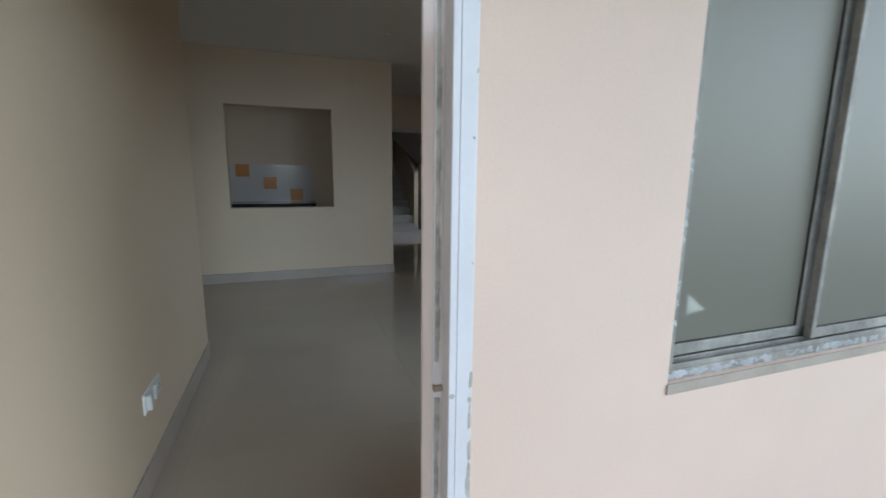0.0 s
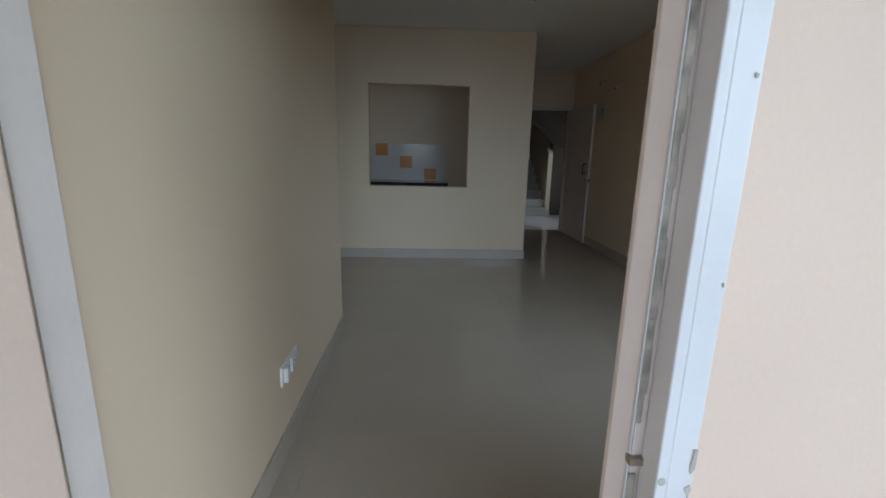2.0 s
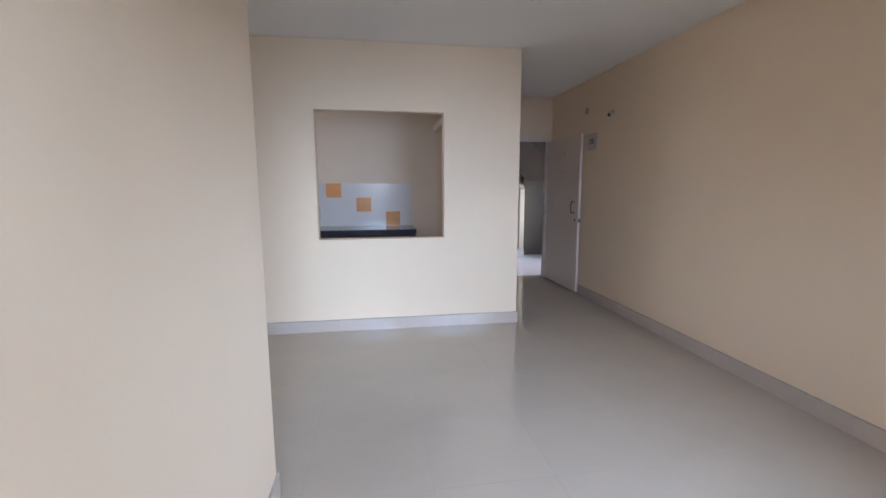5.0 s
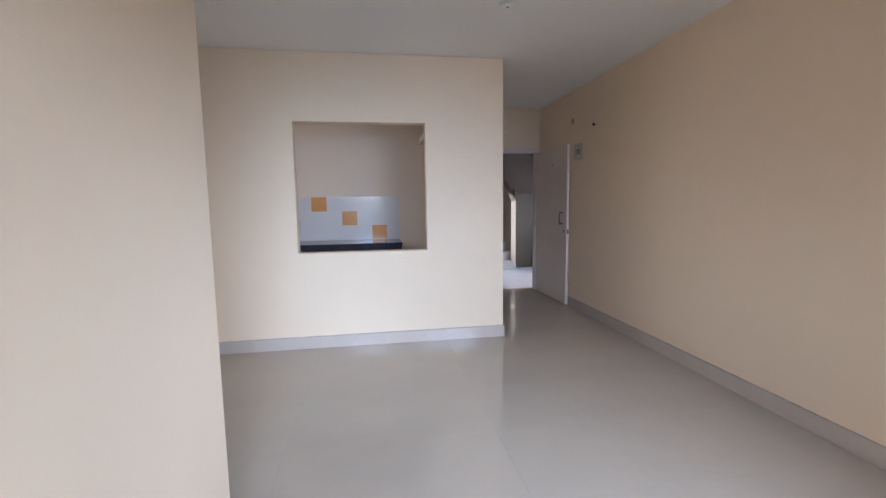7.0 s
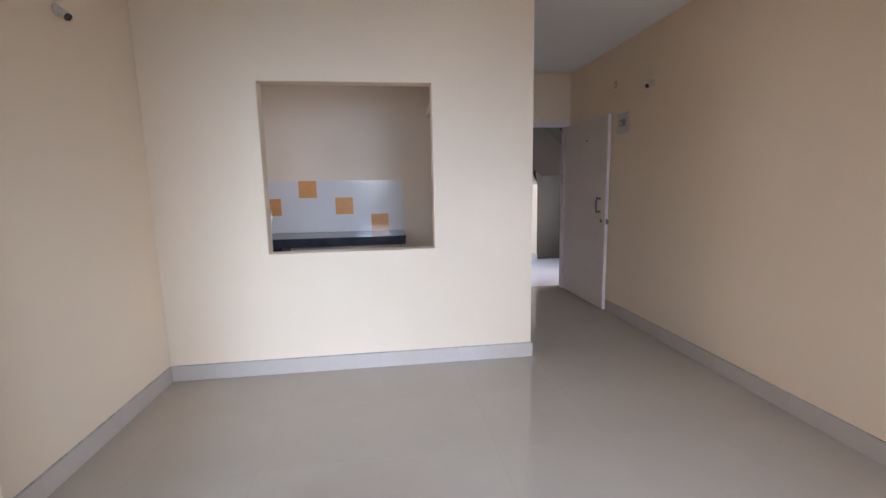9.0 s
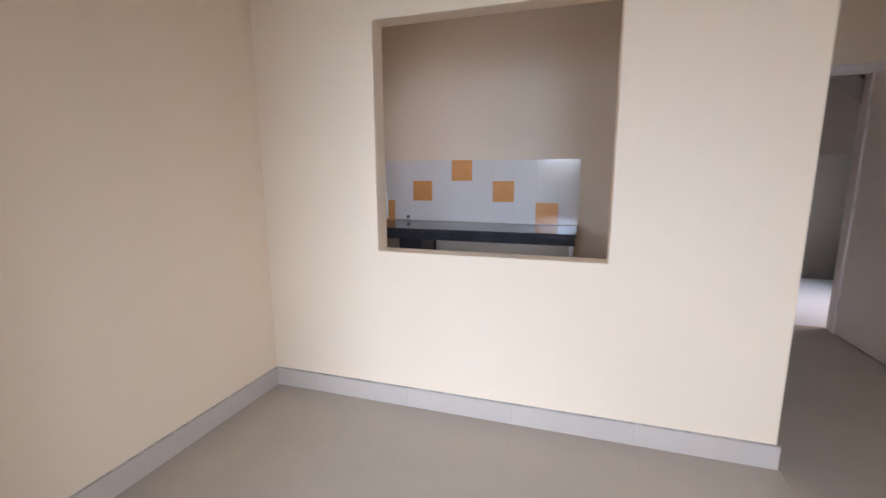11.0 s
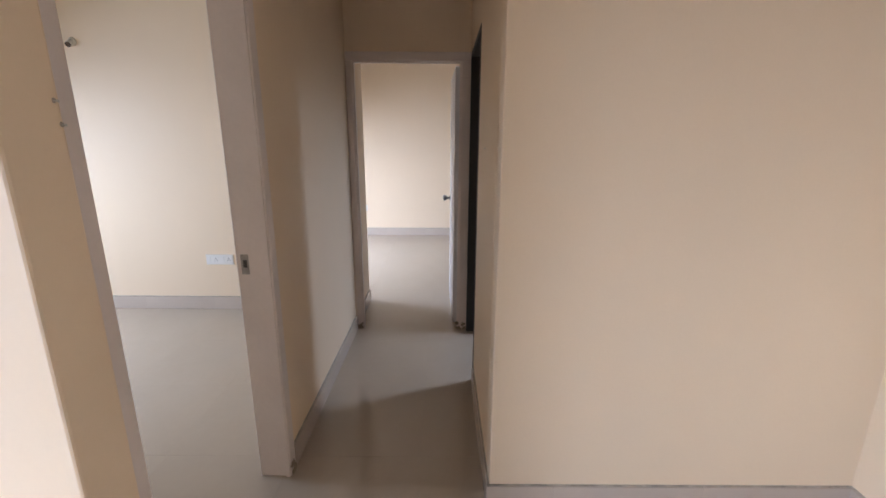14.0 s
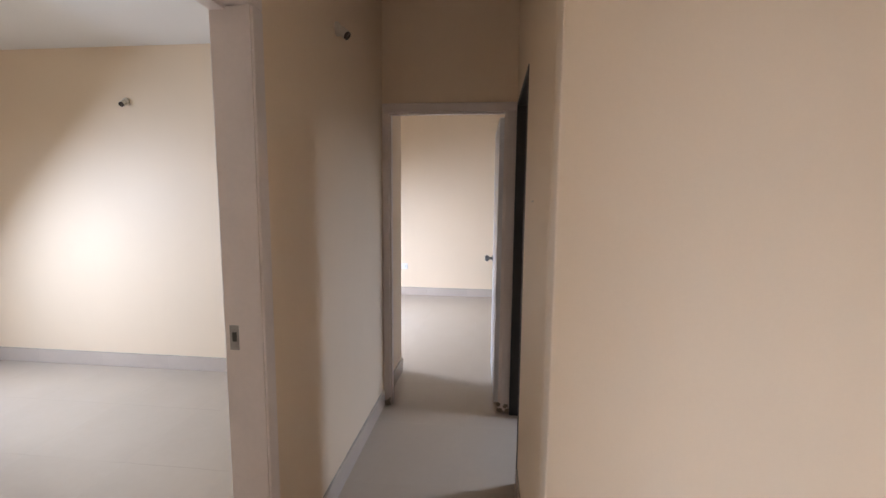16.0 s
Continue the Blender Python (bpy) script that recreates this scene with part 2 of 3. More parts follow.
# ---- large structure ----
floor = structure("floor", boxes(((-8.1, -6.1, -0.20), (2.8, 7.0, -0.0014))), GROUT, "concrete floor slab under pale vitrified tiles", "floor")
structure("ceiling", boxes(((-8.1, -6.1, H), (2.8, 7.0, H + 0.15))), CEILING, "plain white painted ceiling", "ceiling")

structure("bedroom_ceiling", boxes(((BED_W + 0.001, BED_S + 0.001, BED_H), (LEFT - 0.122, CORR_S - 0.127, H - 0.001))), CEILING, "plain white painted bedroom ceiling", "ceiling")

structure("wall_back", slab((WEST - 0.12, 0.0, -0.01), (0.0, 0.12, H), [(-1.950, -0.758, 0.903, 2.09)]), CREAM,
          "cream painted wall with a square kitchen hatch", "wall", 0.006)
structure("wall_right", slab((RIGHT, FRONT + 0.007, -0.01), (RIGHT + 0.12, ENTRY + 0.14, H), axis="y"), CREAM, "long plain cream painted wall", "wall")
structure("wall_left", slab((LEFT - 0.12, FRONT, -0.01), (LEFT, PIER, H), axis="y"), CREAM,
          "cream painted wall with a low power socket", "wall", 0.006)
structure("wall_passage_south", slab((-5.01, CORR_S - 0.125, -0.01), (LEFT - 0.1205, CORR_S, H), [(-2.915, -2.029, -0.01, 2.035)]), CREAM,
          "cream painted passage wall with a bedroom doorway", "wall", 0.004)
structure("wall_dining_west", slab((WEST - 0.12, CORR_N, -0.01), (WEST, 0.06, H), axis="y"), CREAM, "cream painted wall of the dining corner", "wall", 0.005)
structure("wall_passage_north", slab((END - 0.12, CORR_N, -0.01), (WEST - 0.121, CORR_N + 0.12, H), [(END + 0.004, -3.63, -0.01, 2.03)]), CREAM,
          "cream painted passage wall with a bathroom doorway", "wall", 0.004)
structure("wall_passage_end", slab((END - 0.12, CORR_S + 0.001, 2.035), (END - 0.012, CORR_N - 0.001, H), axis="y"), CREAM,
          "cream painted wall above the end doorway", "wall")
WINDOW_HOLE = (-0.38, 0.76, 0.80, 2.02)
structure("wall_front", slab((LEFT - 0.001, FACE, -0.2), (RIGHT + 0.42, FRONT, H), [(LEFT, -0.928, -0.2, 2.10), WINDOW_HOLE]), OUTSIDE,
          "pinkish cream exterior wall with balcony door and window", "wall", 0.004)
structure("wall_front_lining", slab((LEFT + 0.001, FRONT, -0.01), (RIGHT - 0.001, FRONT + 0.006, H), [(LEFT + 0.001, -0.928, -0.01, 2.10), WINDOW_HOLE]), CREAM,
          "cream painted inner face of the balcony wall", "wall")
structure("wall_hall", slab((-0.12, 0.121, -0.01), (0.0, ENTRY, H), axis="y"), CREAM, "cream painted wall of the entrance hall", "wall")
structure("wall_entry", slab((-0.12, ENTRY + 0.001, -0.01), (RIGHT - 0.001, ENTRY + 0.14, H), [(0.06, 1.205, -0.01, 2.13)]), CREAM,
          "cream painted wall above the entrance door", "wall")
structure("wall_kitchen_north", slab((-3.08, KITCHEN, -0.01), (-0.121, KITCHEN + 0.12, H)), KITCHEN_PAINT, "beige painted kitchen wall above white tiles", "wall")
# The opening is out of view, added to go with the kitchen fill lamp.
structure("wall_kitchen_west", slab((-3.08, 0.241, -0.01), (-2.95, KITCHEN - 0.001, H), [(0.28, 0.92, 1.75, 2.25)], axis="y"), KITCHEN_PAINT, "beige painted kitchen side wall with an added, unseen opening", "wall")
# bedroom beside the passage
structure("wall_bedroom_west", slab((BED_OUT, BED_S - 0.12, -0.01), (BED_W, CORR_S - 0.126, H), axis="y"), CREAM, "cream painted bedroom wall with a lamp holder", "wall")
structure("wall_bedroom_south", slab((BED_W + 0.001, BED_S - 0.12, -0.01), (LEFT - 0.121, BED_S, H), [(-4.00, -3.05, 0.85, 2.05)]), CREAM, "cream painted bedroom wall with a window opening", "wall")
structure("wall_bedroom_east", slab((LEFT - 0.12, BED_S - 0.12, -0.2), (SIDE, FACE + 0.057, H), axis="y"), OUTSIDE, "pinkish grey side wall of the balcony", "wall", 0.006)
# far bedroom
structure("wall_far_bedroom_west", slab((FAR_W - 0.12, FAR_S - 0.12, -0.01), (FAR_W, 0.6, H), axis="y"), CREAM, "cream painted far bedroom wall", "wall")
structure("wall_far_bedroom_south", slab((FAR_W + 0.001, FAR_S - 0.12, -0.01), (BED_OUT - 0.001, FAR_S, H), [(-6.20, -5.25, 0.85, 2.05)]), CREAM, "cream painted far bedroom wall with a window opening", "wall")
structure("wall_far_bedroom_north", slab((FAR_W + 0.001, 0.48, -0.01), (END - 0.121, 0.6, H)), CREAM, "cream painted far bedroom wall", "wall")
structure("wall_bathroom_west", slab((END - 0.12, CORR_N + 0.121, -0.01), (END, 0.479, H), axis="y"), KITCHEN_PAINT, "plain wall beside the bathroom", "wall")
structure("wall_bathroom_north", slab((END + 0.001, 0.12, -0.01), (WEST - 0.121, 0.24, H), [(-4.39, -4.14, 1.38, 1.86)]), KITCHEN_PAINT, "plain bathroom wall with a small window opening", "wall")
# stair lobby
structure("wall_lobby_back", slab((1.57, LOBBY, -0.01), (2.72, LOBBY + 0.12, H)), LOBBY_SHADE, "stair lobby wall with its shade put into dark paint", "wall")
structure("wall_lobby_east", slab((2.60, ENTRY + 0.141, -0.01), (2.72, LOBBY - 0.001, H), [(2.50, 3.40, 0.85, 2.15)], axis="y"), LOBBY_SHADE, "lobby wall in the shade-dark paint, with an opening", "wall")
structure("wall_lobby_south", slab((RIGHT + 0.121, ENTRY, -0.01), (2.72, ENTRY + 0.14, H)), LOBBY_SHADE, "lobby wall in the shade-dark paint", "wall")
structure("wall_stairwell_back", slab((-2.0, 6.80, -0.01), (1.70, 6.92, H)), KITCHEN_PAINT, "dull stairwell wall", "wall")
structure("wall_stairwell_east", slab((1.57, LOBBY + 0.121, -0.01), (1.69, 6.799, H), axis="y"), KITCHEN_PAINT, "dull stairwell side wall", "wall")
structure("wall_lobby_west", slab((-2.0, KITCHEN + 0.121, -0.01), (-1.88, 6.799, H), axis="y"), LOBBY_SHADE, "lobby wall beyond the stairs in the shade-dark paint", "wall")
structure("lobby_floor", boxes(((-1.88, ENTRY + 0.165, -0.0013), (2.60, LOBBY - 0.001, 0.0)), ((-1.88, LOBBY, -0.0013), (1.569, 6.799, 0.0))), LOBBY_TILE, "pale polished lobby floor", "floor")
# balcony and ground
structure("balcony_slab", boxes(((SIDE + 0.001, -6.24, -0.20), (RIGHT + 0.45, FACE - 0.001, -0.02))), CONCRETE, "grey cement balcony floor", "floor")
# Overhead beam out of view, added to keep sky light off the upper wall.
structure("balcony_shade_beam", boxes(((SIDE - 0.2, -6.28, H - 0.10), (RIGHT + 0.45, -6.101, H + 0.149))), CEILING, "unseen edge beam added to shade the balcony wall", "ceiling")
structure("ground", boxes(((-400, -400, -3.4), (400, 400, -3.2))), EARTH, "dry open ground below the building", "ground")

# ---- skirting ----
SKIRT_SETTING = random.Random(31)


def skirting(a, b, inward, name="baseboard"):
    """Skirting tiles from a to b on the plan, bedded on a wall and standing out of it towards inward."""
    (ax, ay), (bx, by) = a, b
    t = 0.006
    lo = [min(ax, bx, ax + inward[0] * t, bx + inward[0] * t), min(ay, by, ay + inward[1] * t, by + inward[1] * t), 0.0005]
    hi = [max(ax, bx, ax + inward[0] * t, bx + inward[0] * t), max(ay, by, ay + inward[1] * t, by + inward[1] * t), 0.1095]
    base = structure(name, boxes((lo, hi)), SKIRT, "pale grey tile skirting along the wall foot", "skirting")
    p, q = Vector((ax, ay)), Vector((bx, by))
    along = (q - p).normalized()
    if -along.y * inward[0] + along.x * inward[1] < 0:
        p, q, along = q, p, -along
    turn = math.degrees(math.atan2(along.y, along.x))
    length, start = (q - p).length, 0.0
    while start < length - 0.01:
        size = min(0.6, length - start)
        ob = part("tile", boxes(((0.0, 0.0, 0.0), (size - 0.0004, 0.011, 0.1115)), bevel=0.0005), SKIRT, base)
        at = p + along * start
        ob.matrix_basis = pose(at.x, at.y, 0.0006, SKIRT_SETTING.uniform(-0.05, 0.02), 0, turn + SKIRT_SETTING.uniform(-0.01, 0.01))
        start += 0.6
    return base


def skirting_line(a, b, inward):
    """The thin dirty joint on top of a skirting."""
    (ax, ay), (bx, by) = a, b
    t = 0.006
    lo = [min(ax, bx, ax + inward[0] * t, bx + inward[0] * t), min(ay, by, ay + inward[1] * t, by + inward[1] * t), 0.1125]
    hi = [max(ax, bx, ax + inward[0] * t, bx + inward[0] * t), max(ay, by, ay + inward[1] * t, by + inward[1] * t), 0.1165]
    return structure("trim", boxes((lo, hi)), SEALANT, "thin dirty joint above the skirting", "joint")


RUNS = (
    ((WEST + 0.011, 0), (0.011, 0), (0, -1)), ((0, 0.001), (0, ENTRY - 0.07), (1, 0)),
    ((WEST, CORR_N - 0.011), (WEST, 0), (1, 0)), ((-3.60, CORR_N), (WEST - 0.001, CORR_N), (0, -1)),
    ((RIGHT, FRONT + 0.01), (RIGHT, ENTRY - 0.08), (-1, 0)), ((LEFT, FRONT + 0.01), (LEFT, PIER + 0.011), (1, 0)),
    ((LEFT - 0.12, PIER), (LEFT - 0.001, PIER), (0, 1)), ((END + 0.01, CORR_S), (-2.925, CORR_S), (0, 1)),
    ((-5.02, CORR_S), (END - 0.13, CORR_S), (0, 1)), ((BED_W, BED_S), (BED_W, CORR_S - 0.126), (1, 0)),
    ((BED_W + 0.012, BED_S), (LEFT - 0.121, BED_S), (0, 1)), ((FAR_W, FAR_S), (FAR_W, 0.47), (1, 0)),
    ((BED_OUT, FAR_S), (BED_OUT, CORR_S), (-1, 0)), ((BED_W + 0.012, CORR_S - 0.125), (-2.93, CORR_S - 0.125), (0, -1)),
    ((-0.92, FRONT + 0.006), (RIGHT - 0.012, FRONT + 0.006), (0, 1)),
)
for a, b, n in RUNS:
    skirting(a, b, n)
    skirting_line(a, b, n)


# ---- doors ----
def worn_foot(parent, x, y, width, seed):
    """Chipped, dirty paint at the foot of a jamb."""
    rng = random.Random(seed)
    bm = bmesh.new()
    for k in range(16):
        low = k < 10
        cx, cz, r = x + rng.uniform(0, width), rng.uniform(0.0, 0.012) if low else rng.uniform(0.01, 0.06), rng.uniform(0.006, 0.015)
        made = bmesh.ops.create_icosphere(bm, subdivisions=2, radius=r)["verts"]
        for v in made:
            v.co *= 1 + rng.uniform(-0.25, 0.25)
            v.co.y *= 0.35
            v.co += Vector((cx, y, cz))
    return part("worn_patch", bm, WORN, parent, "chipped bare wood and dirt")


def jamb(parent, x0, x1, y0, y1, height, inner, name="jamb"):
    """An upright of a door frame with a rebate on its inner side (+1 or -1)."""
    bm = bmesh.new()
    box(bm, (x0, y0, 0), (x1, y1, height), 0.004)
    stop = 0.012
    mid = y0 + (y1 - y0) * 0.42
    if inner > 0:
        box(bm, (x1 - 0.002, y0 + 0.012, 0), (x1 + stop, mid, height), 0.003)
    else:
        box(bm, (x0 - stop, y0 + 0.012, 0), (x0 + 0.002, mid, height), 0.003)
    return part(name, bm, FRAME_PAINT, parent)


def head(parent, x0, x1, y0, y1, z0, z1):
    bm = bmesh.new()
    box(bm, (x0, y0, z0), (x1, y1, z1), 0.004)
    box(bm, (x0 + 0.012, y0 + 0.012, z0 - 0.012), (x1 - 0.012, y0 + (y1 - y0) * 0.42, z0 + 0.002), 0.003)
    return part("head", bm, FRAME_PAINT, parent)


def knob_set(parent, x, y, z, side):
    """A round knob on a rose, standing out along local y."""
    bm = lathe(bmesh.new(), [(0, 0.027), (0.004, 0.027), (0.006, 0.012), (0.03, 0.010), (0.036, 0.020), (0.048, 0.027), (0.060, 0.025), (0.066, 0.012)],
               (x, y, z), (x, y + side, z))
    return part("knob", bm, KNOB, parent, "dull dark steel door knob", smooth=True)


def panel_leaf(parent, width, height, material, name="leaf", thick=0.034):
    return part(name, boxes(((0.0, 0.0, 0.008), (width, thick, height)), bevel=0.003), material, parent)


# entrance door, standing open against the long wall
door_1 = thing("door_1", pose(0, 0, 0), "open pinkish grey flush entrance door in a painted frame", "door", kind="structure")
jamb(door_1, 0.062, 0.112, ENTRY - 0.012, ENTRY + 0.13, 2.07, 1)
jamb(door_1, 1.160, 1.204, ENTRY - 0.012, ENTRY + 0.13, 2.07, -1)
head(door_1, 0.062, 1.204, ENTRY - 0.012, ENTRY + 0.13, 2.072, 2.128)
leaf = panel_leaf(door_1, 1.015, 2.058, LEAF_PAINT)
leaf.matrix_basis = pose(1.155, ENTRY - 0.02, 0, 0, 0, -89.4)
part("edge_strip", boxes(((1.0155, 0.002, 0.010), (1.0175, 0.032, 2.056))), FRAME_PAINT, leaf, "pale bare edge strip")
bm = bmesh.new()
for z in (1.06, 1.20):
    rod(bm, (0.90, -0.034, z), (0.90, 0.0, z), 0.008)
    rod(bm, (0.90, -0.004, z), (0.90, 0.0, z), 0.015)
pts = [Vector((0.90, -0.034 - 0.012 * math.sin(math.pi * k / 8), 1.045 + 0.17 * k / 8)) for k in range(9)]
for p, q in zip(pts, pts[1:]):
    rod(bm, p, q, 0.009)
part("handle", bm, KNOB, leaf, "dull metal pull handle", smooth=True)
part("lock_rose", lathe(bmesh.new(), [(0, 0.020), (0.005, 0.019), (0.008, 0.012), (0.010, 0.004)], (0.935, 0, 0.962), (0.935, -1, 0.962)), KNOB, leaf, "small round lock rose", smooth=True)
bm = boxes(((1.0175, 0.006, 0.93), (1.0195, 0.030, 0.99)), bevel=0.0006)
rod(bm, (1.0195, 0.018, 0.962), (1.038, 0.018, 0.962), 0.010)
rod(bm, (1.036, 0.018, 0.962), (1.048, 0.018, 0.962), 0.015, 0.011)
part("latch", bm, KNOB, leaf, "dark steel latch on the door edge", smooth=True)
part("peephole", lathe(bmesh.new(), [(0, 0.012), (0.004, 0.012), (0.006, 0.007), (0.007, 0.003)], (0.565, 0, 1.835), (0.565, -1, 1.835)), BROWN_PLASTIC, leaf, "small dark door viewer", smooth=True)
part("nail", lathe(bmesh.new(), [(0, 0.006), (0.004, 0.006), (0.006, 0.003)], (0.56, 0, 1.60), (0.56, -1, 1.60), 10), BROWN_PLASTIC, leaf)
bm = bmesh.new()
for z in (0.25, 1.05, 1.85):
    rod(bm, (-0.004, -0.004, z - 0.05), (-0.004, -0.004, z + 0.05), 0.006, sides=10)
part("hinge", bm, STEEL, leaf, smooth=True)

# doorway at the end of the passage, its door open into the far bedroom
door_2 = thing("door_2", pose(END, 0, 0, 0, 0, 90), "open white flush door in a lilac grey painted frame", "door", kind="structure")
# local x runs along world y, local y along world -x
jamb(door_2, CORR_S + 0.001, CORR_S + 0.046, 0.0, 0.115, 1.976, 1)
jamb(door_2, CORR_N - 0.066, CORR_N - 0.001, 0.0, 0.115, 1.976, -1)
head(door_2, CORR_S + 0.001, CORR_N - 0.001, 0.0, 0.115, 1.977, 2.034)
worn_foot(door_2, CORR_S + 0.004, 0.0, 0.045, 3)
worn_foot(door_2, CORR_N - 0.080, 0.0, 0.07, 4)
leaf = panel_leaf(door_2, 0.74, 1.960, WHITE_PAINT)
leaf.matrix_basis = pose(CORR_N - 0.072, 0.117, 0, 0, 0, 91.5)
knob_set(leaf, 0.71, 0.034, 0.935, 1)
knob_set(leaf, 0.71, 0.0, 0.935, -1)

# bedroom doorway in the passage
door_3 = thing("door_3", pose(0, 0, 0), "lilac grey painted bedroom door frame with a worn foot", "door frame", kind="structure")
part("jamb", boxes(((-2.914, CORR_S - 0.127, 0.0), (-2.855, CORR_S + 0.010, 1.98)), bevel=0.004), FRAME_PAINT, door_3)
part("jamb", boxes(((-2.070, CORR_S - 0.137, 0.0), (-2.030, CORR_S + 0.010, 1.98)), bevel=0.004), FRAME_PAINT, door_3)
head(door_3, -2.914, -2.030, CORR_S - 0.137, CORR_S + 0.010, 1.981, 2.034)
worn_foot(door_3, -2.905, CORR_S + 0.010, 0.036, 5)
bm = boxes(((-2.8553, CORR_S - 0.108, 0.942), (-2.8525, CORR_S - 0.078, 1.022)), bevel=0.0008)
plate = part("strike_plate", bm, PLATE, door_3, "dull steel strike plate let into the jamb")
part("latch_hole", boxes(((-2.8526, CORR_S - 0.099, 0.970), (-2.8518, CORR_S - 0.084, 1.000))), ALU_DARK, plate)
bm = boxes(((-2.856, CORR_S - 0.012, 0.0), (-2.848, CORR_S + 0.004, 1.98)), bevel=0.001)
part("bead", bm, FRAME_PAINT, door_3)

# bathroom doorway, dark frame and dark door folded back inside
door_4 = thing("door_4", pose(0, 0, 0), "dark brown bathroom door standing open in a dark frame", "door", kind="structure")
part("jamb", boxes(((END + 0.005, CORR_N - 0.005, 0.0), (END + 0.045, CORR_N + 0.124, 1.997)), bevel=0.003), DARK, door_4)
part("jamb", boxes(((-3.662, CORR_N - 0.003, 0.0), (-3.631, CORR_N + 0.124, 1.997)), bevel=0.003), DARK, door_4)
part("head", boxes(((END + 0.005, CORR_N - 0.003, 1.998), (-3.631, CORR_N + 0.124, 2.029)), bevel=0.003), DARK, door_4)
leaf = panel_leaf(door_4, 0.62, 1.985, DARK)
leaf.matrix_basis = pose(-4.310, CORR_N + 0.128, 0, 0, 0, 90)
knob_set(leaf, 0.57, 0.0, 0.95, -1)

# balcony doorway: enamelled frame with a bare rebate and old sealant
door_5 = thing("door_5", pose(0, 0, 0), "white enamelled balcony door frame with peeling paint", "door frame", kind="structure")
part("outer_band", boxes(((-0.9635, FACE - 0.003, -0.018), (-0.9275, FACE + 0.036, 2.14)), bevel=0.002), WHITE_PAINT, door_5)
part("inner_band", boxes(((-0.9815, FACE - 0.007, -0.018), (-0.9655, FACE + 0.036, 2.10)), bevel=0.0025), WHITE_PAINT, door_5)
part("groove", boxes(((-0.967, FACE + 0.002, -0.018), (-0.962, FACE + 0.030, 2.09))), FRAME_PAINT, door_5)
bm = bmesh.new()
prof = [(-1.016, FACE + 0.078), (-1.016, FACE + 0.066), (-0.9995, FACE + 0.040), (-0.9285, FACE + 0.040), (-0.9285, FACE + 0.078)]
low = [bm.verts.new((x, y, 0.0)) for x, y in prof]
top = [bm.verts.new((x, y, 2.09)) for x, y in prof]
bm.faces.new(low)
bm.faces.new(top)
for i in range(5):
    bm.faces.new((low[i], low[(i + 1) % 5], top[(i + 1) % 5], top[i]))
bmesh.ops.bevel(bm, geom=list(bm.edges), offset=0.0015, segments=2, affect="EDGES", profile=0.5)
part("reveal", bm, FRAME_PAINT, door_5)
part("rebate", boxes(((-0.996, FACE + 0.0365, 0.0), (-0.930, FACE + 0.0655, 2.09))), FRAME_PAINT, door_5)
rng = random.Random(11)
bm = bmesh.new()
z = 0.0
while z < 2.05:
    dz = rng.uniform(0.025, 0.085)
    w = rng.uniform(0.004, 0.009)
    if not (z < 0.895 and z + dz > 0.858):
        box(bm, (-0.9985, FACE + 0.037 - w * 0.6, z), (-0.986 - rng.uniform(0, 0.004), FACE + 0.042, z + dz), 0.0018, 2)
    z += dz - 0.003
part("sealant", bm, SEALANT, door_5, "lumpy old brown sealant in the rebate")
bm = boxes(((-1.0008, FACE + 0.0345, 0.0), (-0.9988, FACE + 0.0405, 0.866)), ((-1.0008, FACE + 0.0345, 0.884), (-0.9988, FACE + 0.0405, 2.09)))
part("edge_bead", bm, WHITE_PAINT, door_5, "thin white painted edge")
part("latch_slot", boxes(((-1.001, FACE + 0.028, 0.868), (-0.982, FACE + 0.046, 0.880))), WORN, door_5)
part("screw_hole", lathe(bmesh.new(), [(0, 0.006), (0.001, 0.006), (0.0012, 0.003)], (-0.974, FACE - 0.007, 0.872), (-0.974, FACE - 1, 0.872), 12), GREY_PLASTIC, door_5)
bm = bmesh.new()
for k in range(36):
    low = k < 31
    z = rng.uniform(0.30, 0.92) if low else rng.uniform(1.1, 1.8)
    w, h = (rng.uniform(0.002, 0.008), rng.uniform(0.006, 0.034)) if low else (rng.uniform(0.001, 0.003), rng.uniform(0.002, 0.006))
    cx = -0.9290 - rng.uniform(0, 0.004 if low else 0.006)
    n = 11
    ring = []
    for i in range(n):
        a = 2 * math.pi * i / n
        r = rng.uniform(0.45, 1.0)
        ring.append((min(cx + w * r * math.cos(a), -0.9278), z + h * r * math.sin(a)))
    front = [bm.verts.new((x, FACE - 0.0034 - 0.00005 * k, q)) for x, q in ring]
    back = [bm.verts.new((x, FACE - 0.0024 + 0.00005 * k, q)) for x, q in ring]
    bm.faces.new(front)
    bm.faces.new(list(reversed(back)))
    for i in range(n):
        bm.faces.new((front[i], front[(i + 1) % n], back[(i + 1) % n], back[i]))
part("peeled_patch", bm, PEEL, door_5, "peeled paint showing wood")
part("jamb", boxes(((LEFT + 0.002, FACE + 0.058, 0.0), (-1.818, FRONT + 0.004, 2.09)), bevel=0.004), FRAME_PAINT, door_5)
part("head", boxes(((LEFT + 0.002, FACE + 0.046, 2.091), (-1.0165, FRONT + 0.004, 2.099))), FRAME_PAINT, door_5)
part("crack", boxes(((SIDE - 0.013, FACE + 0.0572, 0.05), (SIDE - 0.001, FACE + 0.0582, 1.45))), WORN, door_5)


